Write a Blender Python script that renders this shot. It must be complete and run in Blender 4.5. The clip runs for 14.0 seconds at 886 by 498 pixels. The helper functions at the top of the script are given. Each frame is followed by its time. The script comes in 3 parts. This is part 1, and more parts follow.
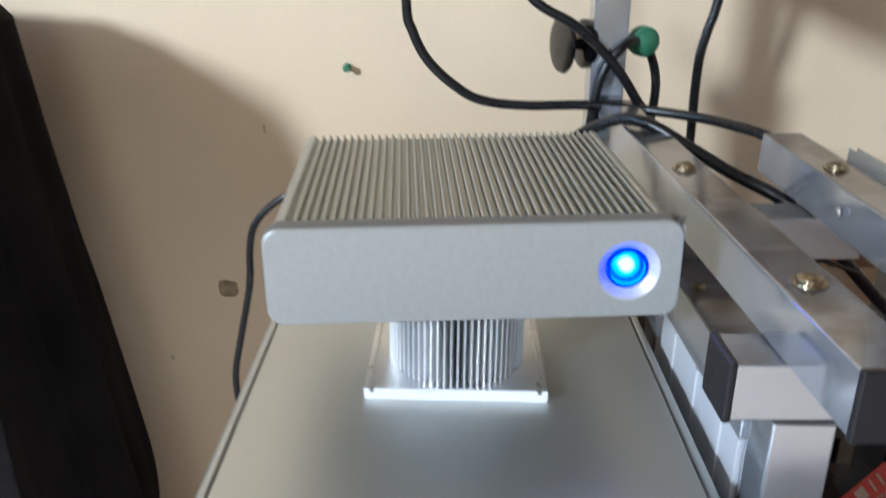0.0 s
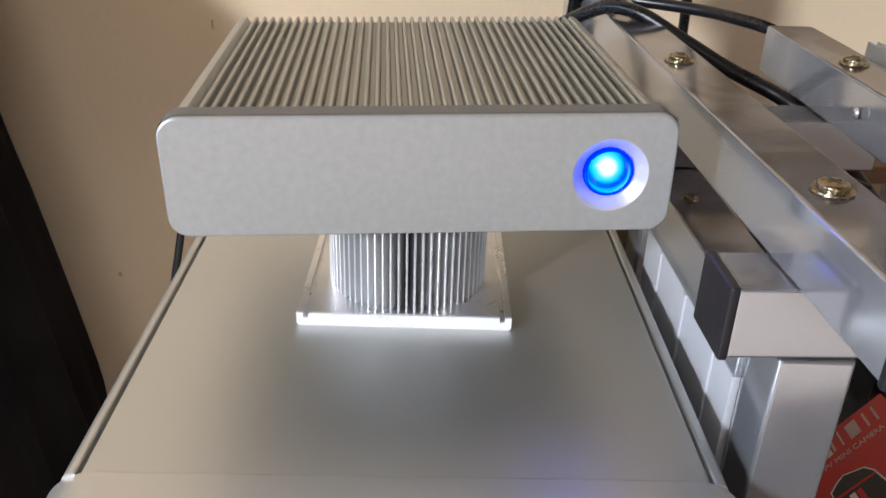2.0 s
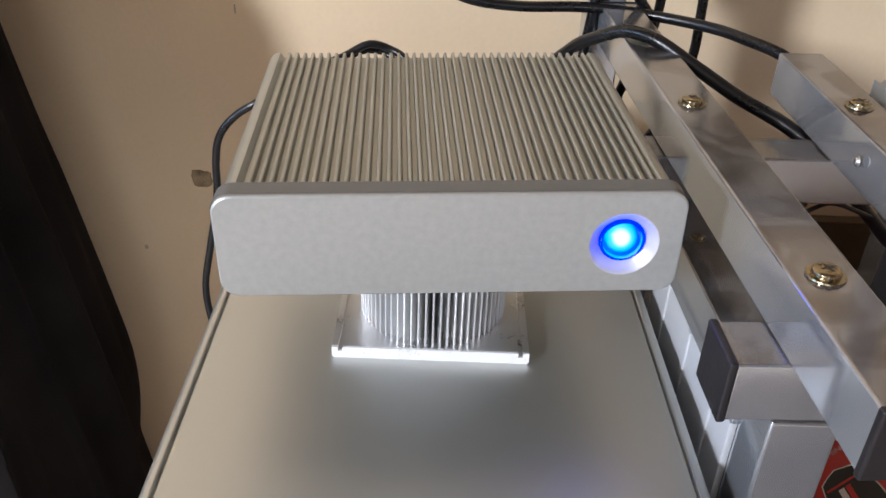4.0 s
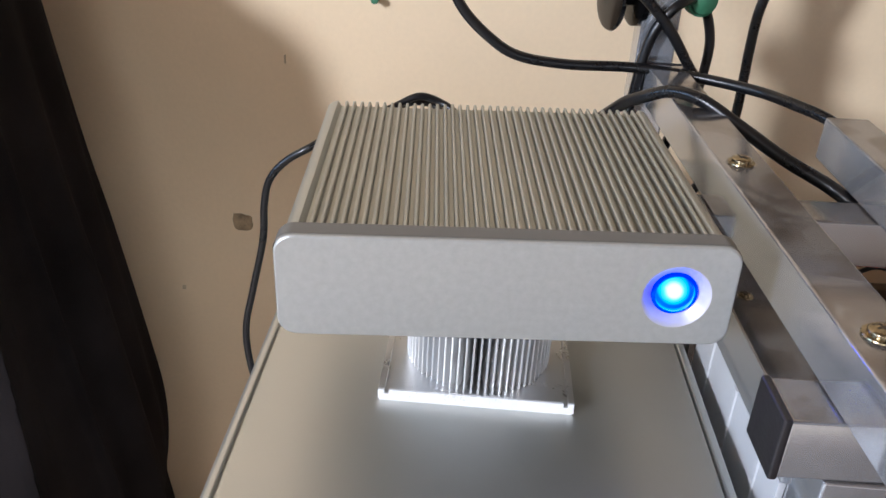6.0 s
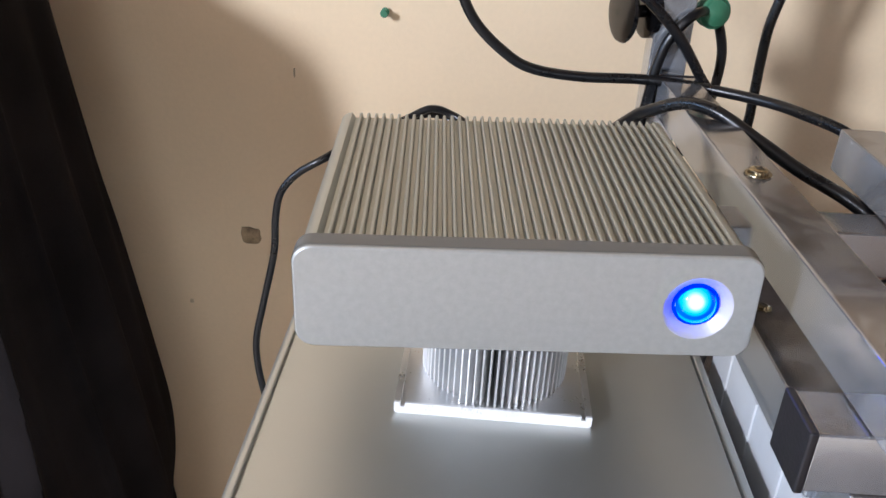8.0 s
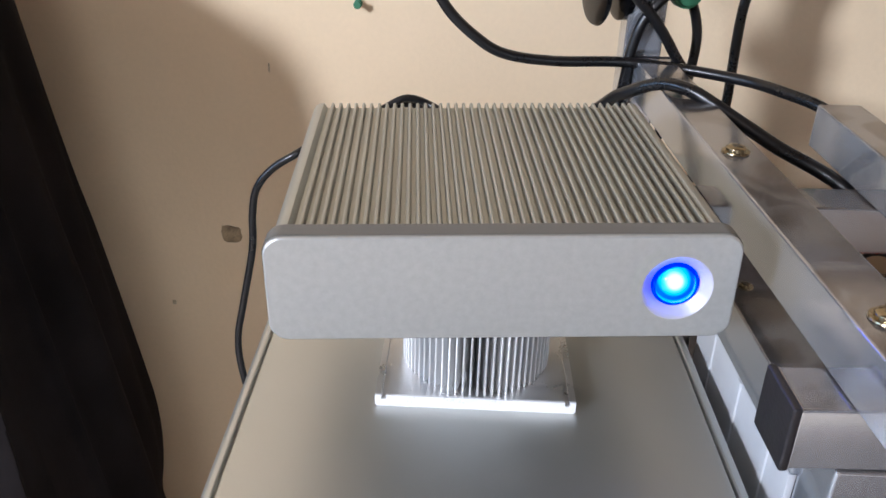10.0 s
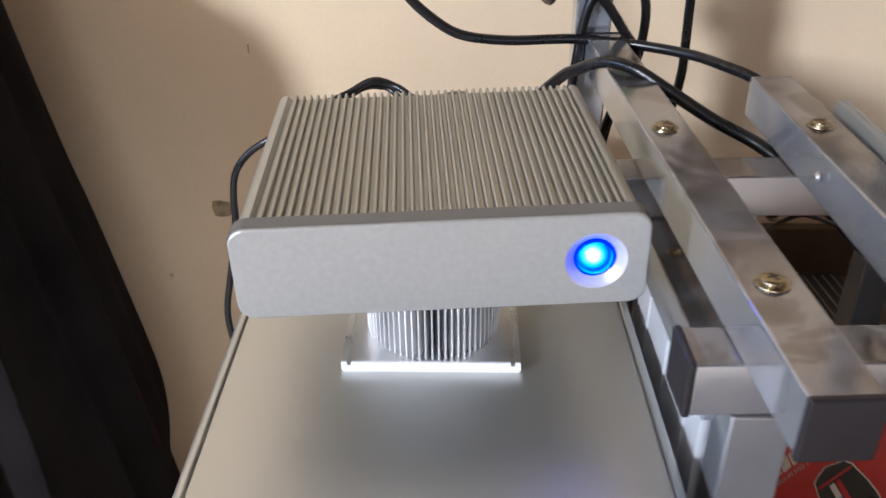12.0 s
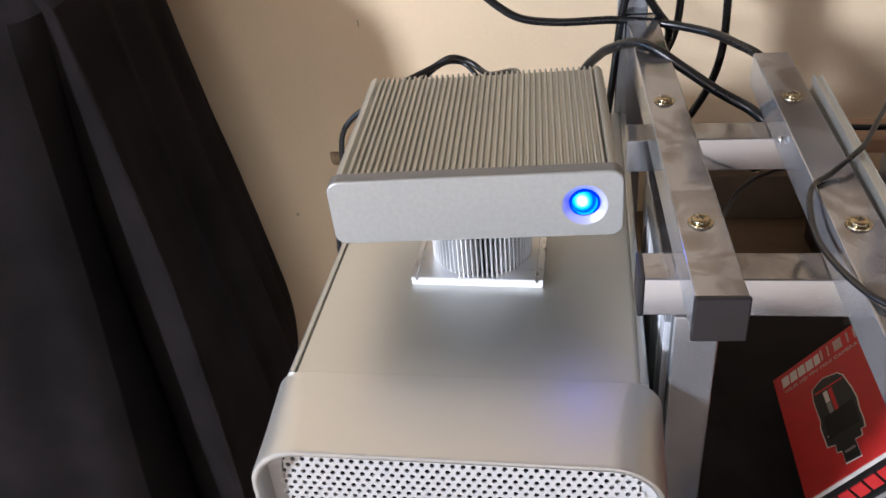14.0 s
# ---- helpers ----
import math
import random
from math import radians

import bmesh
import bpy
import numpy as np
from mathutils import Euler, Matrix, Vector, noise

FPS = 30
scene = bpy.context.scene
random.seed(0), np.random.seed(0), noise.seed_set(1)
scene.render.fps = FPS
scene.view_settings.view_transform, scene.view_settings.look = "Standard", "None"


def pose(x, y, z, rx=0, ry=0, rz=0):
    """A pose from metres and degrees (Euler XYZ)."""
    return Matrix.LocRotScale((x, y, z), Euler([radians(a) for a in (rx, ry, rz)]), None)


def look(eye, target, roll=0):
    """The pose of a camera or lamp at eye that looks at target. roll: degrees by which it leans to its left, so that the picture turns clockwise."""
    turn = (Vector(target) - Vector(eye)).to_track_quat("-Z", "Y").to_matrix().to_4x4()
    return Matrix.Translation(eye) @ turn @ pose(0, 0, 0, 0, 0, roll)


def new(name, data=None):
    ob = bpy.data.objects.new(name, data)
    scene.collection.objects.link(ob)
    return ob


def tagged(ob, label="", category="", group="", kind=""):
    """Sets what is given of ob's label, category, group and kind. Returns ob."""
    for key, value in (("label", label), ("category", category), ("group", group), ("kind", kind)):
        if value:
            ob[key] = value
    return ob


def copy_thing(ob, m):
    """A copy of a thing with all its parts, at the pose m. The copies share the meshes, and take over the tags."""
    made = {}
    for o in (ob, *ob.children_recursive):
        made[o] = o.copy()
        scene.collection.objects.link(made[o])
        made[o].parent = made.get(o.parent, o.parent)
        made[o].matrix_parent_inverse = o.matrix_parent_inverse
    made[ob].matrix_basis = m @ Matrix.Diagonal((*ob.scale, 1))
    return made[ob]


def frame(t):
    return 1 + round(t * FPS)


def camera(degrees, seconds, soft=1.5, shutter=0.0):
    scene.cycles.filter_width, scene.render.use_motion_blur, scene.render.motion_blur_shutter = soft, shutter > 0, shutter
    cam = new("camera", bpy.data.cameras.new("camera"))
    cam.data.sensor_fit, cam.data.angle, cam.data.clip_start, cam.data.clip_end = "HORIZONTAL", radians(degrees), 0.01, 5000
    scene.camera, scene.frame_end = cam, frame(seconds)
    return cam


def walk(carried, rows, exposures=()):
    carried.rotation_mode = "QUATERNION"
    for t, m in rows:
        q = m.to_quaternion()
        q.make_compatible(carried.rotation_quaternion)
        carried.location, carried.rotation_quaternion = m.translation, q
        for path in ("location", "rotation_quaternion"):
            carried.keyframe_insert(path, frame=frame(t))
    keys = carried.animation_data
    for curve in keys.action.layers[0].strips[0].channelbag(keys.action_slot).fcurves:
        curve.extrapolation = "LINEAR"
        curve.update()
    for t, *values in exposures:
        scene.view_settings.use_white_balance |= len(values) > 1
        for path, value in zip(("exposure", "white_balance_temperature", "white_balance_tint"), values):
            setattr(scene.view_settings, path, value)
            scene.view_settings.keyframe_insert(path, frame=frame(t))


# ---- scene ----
cam = camera(55.0, 14.0, shutter=0.5)
PATH = [
    (0, (0.001, -0.334, 1.183), (-0.032, 1.522, 0.437), 0.6),
    (0.5, (0.011, -0.296, 1.153), (0.034, 1.523, 0.323), -0.3),
    (1, (0.013, -0.271, 1.151), (0.054, 1.521, 0.265), -0.9),
    (1.5, (0.014, -0.273, 1.155), (0.048, 1.514, 0.257), -0.2),
    (2, (0.013, -0.281, 1.154), (0.03, 1.498, 0.239), 1.9),
    (2.5, (0.007, -0.285, 1.174), (0.022, 1.458, 0.192), 2.8),
    (3, (0.005, -0.283, 1.192), (0.012, 1.423, 0.149), 2.2),
    (3.2, (0.006, -0.279, 1.199), (0.016, 1.413, 0.133), 2.1),
    (5.5, (-0.002, -0.29, 1.208), (-0.049, 1.453, 0.228), 3.1),
    (6, (-0.006, -0.289, 1.205), (-0.068, 1.472, 0.259), 3.4),
    (6.5, (-0.01, -0.288, 1.203), (-0.074, 1.484, 0.277), 3.2),
    (7, (-0.008, -0.288, 1.204), (-0.071, 1.486, 0.282), 3.4),
    (7.2, (-0.011, -0.288, 1.203), (-0.084, 1.488, 0.287), 3.3),
    (9.5, (-0.012, -0.286, 1.202), (-0.06, 1.49, 0.284), 2.5),
    (10, (-0.007, -0.284, 1.198), (-0.049, 1.488, 0.271), 1.7),
    (10.5, (-0.005, -0.281, 1.197), (-0.043, 1.482, 0.254), 0.9),
    (11, (0.001, -0.272, 1.192), (-0.026, 1.484, 0.234), 0.4),
    (11.5, (0.01, -0.275, 1.192), (-0.009, 1.47, 0.214), 0.4),
    (12, (0.017, -0.312, 1.226), (-0.034, 1.408, 0.207), -0.6),
    (12.5, (0.046, -0.368, 1.266), (-0.059, 1.3, 0.167), -1.8),
    (13, (0.056, -0.393, 1.282), (-0.148, 1.246, 0.155), -3.5),
    (13.5, (0.07, -0.412, 1.29), (-0.222, 1.209, 0.156), -4.4),
    (14, (0.072, -0.427, 1.298), (-0.269, 1.193, 0.177), -5.6),
]
walk(cam, [(t, look(eye, target, roll)) for t, eye, target, roll in PATH],
     exposures=[(0, -0.22, 5330, 5), (0.8, -0.24, 5750, 10), (2, -0.27, 5930, 12), (3, -0.27, 5950, 12), (7, -0.2, 5740, 12), (11, -0.18, 5700, 12.5), (14, -0.05, 5780, 13)])


# ---- world, sun, exposure ----
world = bpy.data.worlds.new("sky")
scene.world = world
world.use_nodes = True
wn = world.node_tree.nodes
sky = wn.new("ShaderNodeTexSky")
sky.sky_type, sky.sun_disc = "NISHITA", False
sky.sun_elevation, sky.sun_rotation = radians(40), radians(172)
world.node_tree.links.new(sky.outputs[0], wn["Background"].inputs[0])
wn["Background"].inputs[1].default_value = 0.1


def sun_lamp(elevation, azimuth, strength, colour):
    d = bpy.data.lights.new("sun", "SUN")
    d.energy, d.angle, d.color = strength, radians(0.5), colour
    ob = new("sun", d)
    ob.rotation_euler = (radians(90 - elevation), 0, radians(azimuth))


# sun from behind the walk: it reaches the floor through the added rear opening
sun_lamp(40, -8, 5.0, (1.0, 0.94, 0.86))


def area(name, m, sx, sy, watts, colour):
    d = bpy.data.lights.new(name, "AREA")
    d.shape, d.size, d.size_y, d.energy, d.color = "RECTANGLE", sx, sy, watts, colour
    ob = new(name, d)
    ob.matrix_world = m
    return ob


# daylight through the high window in the wall on the far side of the cloth-covered stand
WIN = (-2.82, -3.08, 2.51)
area("window_light", look(WIN, (0.0, 0.3, 1.0)), 0.42, 0.52, 230, (0.97, 0.98, 1.0))
# fill through an added opening behind the walk; blue skylight through the side window
area("rear_fill_light", look((-0.02, -3.58, 1.6), (0.0, 0.0, 1.0)), 0.8, 1.1, 10, (1.0, 0.97, 0.92))
area("side_window_light", look((-2.9, -0.75, 1.75), (0.0, -0.1, 1.0)), 1.0, 1.0, 24, (0.5, 0.72, 1.0))


# ---- materials ----
def mat(name, colour, rough=0.5, metal=0.0, var=0.08, scale=30.0, fine=400.0, bump=0.05, rvar=0.1, stretch=(1, 1, 1), tint=None, spec=0.5):
    m = bpy.data.materials.new(name)
    m.use_nodes = True
    nt = m.node_tree
    n, l = nt.nodes, nt.links
    b = n["Principled BSDF"]
    b.inputs["Metallic"].default_value = metal
    b.inputs["Specular IOR Level"].default_value = spec
    tc = n.new("ShaderNodeTexCoord")
    mp = n.new("ShaderNodeMapping")
    mp.inputs["Scale"].default_value = stretch
    l.new(tc.outputs["Object"], mp.inputs["Vector"])
    big = n.new("ShaderNodeTexNoise")
    big.inputs["Scale"].default_value, big.inputs["Detail"].default_value = scale, 5
    small = n.new("ShaderNodeTexNoise")
    small.inputs["Scale"].default_value, small.inputs["Detail"].default_value = fine, 3
    for t in (big, small):
        l.new(mp.outputs[0], t.inputs["Vector"])
    add = n.new("ShaderNodeMath")
    add.operation = "MULTIPLY_ADD"
    l.new(small.outputs[0], add.inputs[0])
    add.inputs[1].default_value = 0.35
    l.new(big.outputs[0], add.inputs[2])
    ramp = n.new("ShaderNodeValToRGB")
    c1 = tint or tuple(min(1, c * (1 + var)) for c in colour)
    c0 = tuple(c * (1 - var) for c in colour)
    ramp.color_ramp.elements[0].position, ramp.color_ramp.elements[1].position = 0.45, 0.9
    ramp.color_ramp.elements[0].color, ramp.color_ramp.elements[1].color = (*c0, 1), (*c1, 1)
    l.new(add.outputs[0], ramp.inputs[0])
    l.new(ramp.outputs[0], b.inputs["Base Color"])
    rm = n.new("ShaderNodeMapRange")
    rm.inputs["From Min"].default_value, rm.inputs["From Max"].default_value = 0.3, 1.0
    rm.inputs["To Min"].default_value, rm.inputs["To Max"].default_value = max(0.02, rough - rvar), min(1, rough + rvar)
    l.new(add.outputs[0], rm.inputs["Value"])
    l.new(rm.outputs[0], b.inputs["Roughness"])
    if bump:
        bp = n.new("ShaderNodeBump")
        bp.inputs["Strength"].default_value, bp.inputs["Distance"].default_value = bump, 0.002
        l.new(small.outputs[0], bp.inputs["Height"])
        l.new(bp.outputs[0], b.inputs["Normal"])
    return m


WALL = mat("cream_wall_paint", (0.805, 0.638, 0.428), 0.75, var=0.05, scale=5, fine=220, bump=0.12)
DIMPAINT = mat("dim_bounce_paint", (0.24, 0.18, 0.135), 0.8, var=0.04, scale=4, fine=150, bump=0.05)
WOOD = mat("dark_brown_wood", (0.1, 0.07, 0.044), 0.45, var=0.35, scale=6, fine=60, bump=0.1, stretch=(1, 8, 1))
FLOOR = mat("floor_boards", (0.62, 0.53, 0.44), 0.5, var=0.12, scale=3, fine=40, bump=0.05, stretch=(8, 1, 1))
SHELL = mat("bead_blasted_aluminium", (0.56, 0.57, 0.545), 0.45, 0.9, var=0.04, scale=9, fine=1800, bump=0.04, rvar=0.04)
LIP = mat("satin_aluminium", (0.585, 0.59, 0.57), 0.42, 0.85, var=0.03, scale=9, fine=1800, bump=0.03, rvar=0.03)
DRIVE = mat("anodised_grey_body", (0.405, 0.41, 0.375), 0.42, 0.75, var=0.05, scale=20, fine=900, bump=0.03, rvar=0.05)
FACE = mat("matte_silver_face", (0.455, 0.466, 0.452), 0.5, 0.5, var=0.06, scale=350, fine=1300, bump=0.03, rvar=0.05)
FRAME = mat("grey_frame", (0.155, 0.155, 0.15), 0.55, 0.2, var=0.05, scale=40, fine=900, bump=0.02)
GRILLE = mat("pale_perforated_sheet", (0.6, 0.6, 0.6), 0.4, 0.25, var=0.03, scale=60, fine=900, bump=0.02)
ORANGE = mat("orange_brown_wood", (0.22, 0.115, 0.055), 0.5, var=0.2, scale=10, fine=80, bump=0.05, stretch=(1, 8, 8))
LITEDGE = mat("lit_edge_aluminium", (0.98, 0.98, 0.98), 0.3, 0.1, var=0.02, scale=60, fine=900, bump=0.03)
FIN = mat("cast_aluminium_fins", (0.93, 0.93, 0.93), 0.33, 0.6, var=0.04, scale=60, fine=900, bump=0.03)
PLATE = mat("milled_aluminium", (0.8, 0.8, 0.8), 0.3, 0.92, var=0.03, scale=60, fine=900, bump=0.03)
STEEL = mat("scuffed_plated_steel", (0.5, 0.52, 0.555), 0.14, 0.75, var=0.06, scale=20, fine=40, bump=0.0, rvar=0.06)


def smudge_and_shade_tops(m, colour, scale):
    """Cloudy brown smudges, plus shade painted into the colour of faces that look up."""
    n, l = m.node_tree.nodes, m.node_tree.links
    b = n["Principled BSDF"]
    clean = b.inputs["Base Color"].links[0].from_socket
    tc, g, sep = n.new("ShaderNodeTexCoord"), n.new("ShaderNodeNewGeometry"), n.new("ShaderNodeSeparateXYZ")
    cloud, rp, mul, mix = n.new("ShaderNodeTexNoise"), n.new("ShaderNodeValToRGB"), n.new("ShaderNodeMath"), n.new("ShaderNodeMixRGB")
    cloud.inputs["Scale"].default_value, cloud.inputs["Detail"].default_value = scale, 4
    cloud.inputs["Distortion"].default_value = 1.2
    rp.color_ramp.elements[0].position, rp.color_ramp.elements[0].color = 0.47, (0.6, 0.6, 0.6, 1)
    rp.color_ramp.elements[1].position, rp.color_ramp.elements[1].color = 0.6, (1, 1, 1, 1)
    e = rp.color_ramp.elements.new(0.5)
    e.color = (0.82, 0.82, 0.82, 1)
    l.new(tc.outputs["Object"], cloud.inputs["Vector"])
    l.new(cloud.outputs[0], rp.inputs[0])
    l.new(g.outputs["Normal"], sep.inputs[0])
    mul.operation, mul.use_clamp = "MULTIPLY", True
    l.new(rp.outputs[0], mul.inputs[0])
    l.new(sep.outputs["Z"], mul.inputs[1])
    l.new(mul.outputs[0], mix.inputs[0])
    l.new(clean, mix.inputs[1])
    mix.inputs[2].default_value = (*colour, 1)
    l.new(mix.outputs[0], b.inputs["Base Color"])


smudge_and_shade_tops(STEEL, (0.2, 0.18, 0.168), 26)
CAPM = mat("black_plastic_cap", (0.012, 0.011, 0.014), 0.4, var=0.2, scale=60, fine=700, bump=0.05)
RUBBER = mat("glossy_black_rubber", (0.004, 0.004, 0.0045), 0.14, var=0.2, scale=40, fine=600, bump=0.0, rvar=0.04)
CABLE = mat("black_rubber_cable", (0.005, 0.005, 0.006), 0.3, var=0.2, scale=40, fine=600, bump=0.04)
GOLD = mat("yellow_zinc_screw", (0.33, 0.27, 0.17), 0.25, 1.0, var=0.15, scale=120, fine=900, bump=0.03)
SLOT = mat("recess_shade", (0.05, 0.04, 0.03), 0.5, 0.5)
GREEN = mat("green_plastic", (0.055, 0.2, 0.11), 0.35, var=0.15, scale=80, fine=600)
CLOTH = mat("black_cloth", (0.0118, 0.01, 0.0102), 0.95, var=0.35, scale=14, fine=900, bump=0.25, spec=0.05)
PANEL = mat("white_ribbed_panel", (0.56, 0.57, 0.59), 0.4, var=0.04, scale=20, fine=300)
RUMPLED = mat("black_rumpled_cloth", (0.02, 0.018, 0.018), 0.9, var=0.3, scale=20, fine=500, bump=0.2, spec=0.2)
HOLE = mat("black_shade_and_print", (0.012, 0.012, 0.012), 0.7)
RED = mat("red_printed_card", (0.55, 0.022, 0.022), 0.4, var=0.12, scale=40, fine=500, bump=0.02)
BLACKCARD = mat("black_printed_card", (0.012, 0.012, 0.013), 0.35, var=0.2, scale=40, fine=500)
INK = mat("white_ink", (0.75, 0.72, 0.7), 0.5)
INKRED = mat("red_ink", (0.6, 0.03, 0.03), 0.5)
PALEINK = mat("pale_ink", (0.55, 0.42, 0.4), 0.5)
GREYINK = mat("grey_ink", (0.3, 0.29, 0.29), 0.5)
FAINT = mat("faint_wall_mark", (0.5, 0.4, 0.27), 0.7, var=0.2, scale=90, fine=500)
SCUFF = mat("brown_glue_mark", (0.3, 0.22, 0.13), 0.6, var=0.5, scale=90, fine=500, bump=0.2)
LENSRIM = mat("white_dish", (0.6, 0.6, 0.62), 0.42, 0.3, var=0.02, scale=60, fine=900, bump=0.0)


def glow(name, colour, strength):
    m = bpy.data.materials.new(name)
    m.use_nodes = True
    b = m.node_tree.nodes["Principled BSDF"]
    b.inputs["Base Color"].default_value = (*colour, 1)
    b.inputs["Roughness"].default_value = 0.12
    b.inputs["Emission Color"].default_value = (*colour, 1)
    b.inputs["Emission Strength"].default_value = strength
    return m


BLUERING = glow("lit_deep_blue_ring", (0.0, 0.006, 1.0), 7.0)


def lit_lens(name, cx, cz):
    """A lens lit from behind: nearly white over the lamp, cyan round it, deep blue at the rim."""
    m = glow(name, (0.0, 0.1, 1.0), 4.2)
    n, l = m.node_tree.nodes, m.node_tree.links
    tc, mp, ln, rp = n.new("ShaderNodeTexCoord"), n.new("ShaderNodeMapping"), n.new("ShaderNodeVectorMath"), n.new("ShaderNodeValToRGB")
    mp.inputs["Location"].default_value = (-cx * 110, 0, -cz * 110)
    mp.inputs["Scale"].default_value = (110, 0, 110)
    ln.operation = "LENGTH"
    l.new(tc.outputs["Object"], mp.inputs["Vector"])
    l.new(mp.outputs[0], ln.inputs[0])
    l.new(ln.outputs["Value"], rp.inputs[0])
    e = rp.color_ramp.elements
    e[0].position, e[0].color = 0.22, (0.34, 0.4, 1, 1)
    e[1].position, e[1].color = 0.92, (0.0, 0.13, 1, 1)
    for p, c in ((0.38, (0.04, 0.22, 1, 1)), (0.55, (0.0, 0.15, 1, 1)), (0.64, (0.0, 0.012, 0.8, 1)), (0.79, (0.0, 0.01, 0.7, 1)), (0.85, (0.0, 0.12, 1, 1))):
        e.new(p).color = c
    l.new(rp.outputs[0], n["Principled BSDF"].inputs["Emission Color"])
    return m


BLUE = lit_lens("lit_blue_lens", 0.0606 - 0.0014, 0.0200 + 0.003)


# ---- mesh helpers ----
def mesh_of(bm, name, smooth):
    me = bpy.data.meshes.new(name)
    bmesh.ops.recalc_face_normals(bm, faces=bm.faces[:])
    bm.to_mesh(me)
    bm.free()
    if smooth:
        me.polygons.foreach_set("use_smooth", [True] * len(me.polygons))
        me.set_sharp_from_angle(angle=radians(32))
    return me


def part(name, bm, material, parent=None, label="", smooth=True):
    me = mesh_of(bm, name, smooth)
    me.materials.append(material)
    ob = new(name, me)
    if parent:
        ob.parent = parent
    if smooth and name != "fin":
        ob.modifiers.new("weighted_normals", "WEIGHTED_NORMAL").keep_sharp = True
    return tagged(ob, label)


def thing(name, m, label, category, group="", kind=""):
    ob = new(name)
    ob.empty_display_size = 0.02
    ob.matrix_world = m
    return tagged(ob, label, category, group, kind)


def box(x0, x1, y0, y1, z0, z1, bevel=0.0, seg=2, bm=None):
    b = bmesh.new()
    bmesh.ops.create_cube(b, size=1)
    for v in b.verts:
        v.co = Vector(((x0 + x1) / 2 + v.co.x * (x1 - x0), (y0 + y1) / 2 + v.co.y * (y1 - y0), (z0 + z1) / 2 + v.co.z * (z1 - z0)))
    if bevel:
        bmesh.ops.bevel(b, geom=b.edges[:], offset=bevel, segments=seg, profile=0.5, affect="EDGES")
    if bm is None:
        return b
    me = bpy.data.meshes.new("tmp")
    b.to_mesh(me)
    b.free()
    bm.from_mesh(me)
    bpy.data.meshes.remove(me)
    return bm


def lathe(profile, n=48):
    """A body turned round z from (radius, height) pairs."""
    bm = bmesh.new()
    rings = []
    for r, z in profile:
        if r < 1e-6:
            rings.append([bm.verts.new((0, 0, z))])
        else:
            rings.append([bm.verts.new((r * math.cos(a), r * math.sin(a), z)) for a in (2 * math.pi * i / n for i in range(n))])
    for a, b in zip(rings, rings[1:]):
        for i in range(n):
            j = (i + 1) % n
            q = [a[i % len(a)], a[j % len(a)], b[j % len(b)], b[i % len(b)]]
            q = [v for k, v in enumerate(q) if v not in q[:k]]
            if len(q) > 2:
                bm.faces.new(q)
    return bm


def smooth_line(points, per=8):
    p = [Vector(q) for q in points]
    p = [2 * p[0] - p[1]] + p + [2 * p[-1] - p[-2]]
    out = []
    for i in range(1, len(p) - 2):
        for k in range(per):
            t = k / per
            a, b, c, d = p[i - 1:i + 3]
            out.append(0.5 * (2 * b + (c - a) * t + (2 * a - 5 * b + 4 * c - d) * t * t + (3 * b - a - 3 * c + d) * t ** 3))
    return out + [p[-2]]


def cable(points, r, n=12, per=8):
    line = smooth_line(points, per)
    bm = bmesh.new()
    rings, side = [], Vector((0.31, 0.62, 0.72))
    for i, q in enumerate(line):
        d = (line[min(i + 1, len(line) - 1)] - line[max(i - 1, 0)]).normalized()
        side = (side - d * side.dot(d)).normalized()
        up = d.cross(side)
        rings.append([bm.verts.new(q + r * (math.cos(a) * side + math.sin(a) * up)) for a in (2 * math.pi * k / n for k in range(n))])
    for a, b in zip(rings, rings[1:]):
        for k in range(n):
            bm.faces.new((a[k], a[(k + 1) % n], b[(k + 1) % n], b[k]))
    bm.faces.new(rings[0]), bm.faces.new(rings[-1])
    return bm


def outline(hw, z0, z1, r, seg=8):
    """A rounded rectangle in x and z, going round once."""
    out = []
    for cx, cz, a0 in ((hw - r, z1 - r, 0), (-hw + r, z1 - r, 90), (-hw + r, z0 + r, 180), (hw - r, z0 + r, 270)):
        for k in range(seg + 1):
            a = radians(a0 + 90 * k / seg)
            out.append((cx + r * math.cos(a), cz + r * math.sin(a)))
    return out


def loft(sections, close_first=False, close_last=False):
    """A skin through sections of equal point count, each a list of 3D points going round once."""
    bm = bmesh.new()
    rings = [[bm.verts.new(p) for p in s] for s in sections]
    n = len(rings[0])
    for a, b in zip(rings, rings[1:]):
        for k in range(n):
            bm.faces.new((a[k], a[(k + 1) % n], b[(k + 1) % n], b[k]))
    if close_first:
        bm.faces.new(rings[0])
    if close_last:
        bm.faces.new(rings[-1])
    return bm


# ---- the room ----
WY = 0.459          # the cream wall
TALL = 3.05         # ceiling height
DESK = 0.75


def structure(name, bm, material, label, category):
    ob = part(name, bm, material)
    return tagged(ob, label, category, kind="structure")


structure("wall_north", box(-3.1, 1.75, WY, WY + 0.12, 0, TALL), WALL, "cream painted plaster wall with small marks", "wall")
# Unseen walls and ceiling; their dark brown paint keeps bounced light low.
structure("wall_east", box(1.6, 1.75, -3.75, WY - 0.003, 0, TALL), DIMPAINT, "unseen side wall, tinted brown to dim bounced light", "wall")
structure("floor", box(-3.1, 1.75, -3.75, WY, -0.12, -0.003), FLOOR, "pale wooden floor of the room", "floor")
structure("ceiling", box(-3.1, 1.75, -3.75, WY + 0.12, TALL + 0.003, TALL + 0.1), DIMPAINT, "unseen ceiling, tinted brown to dim bounced light", "ceiling")


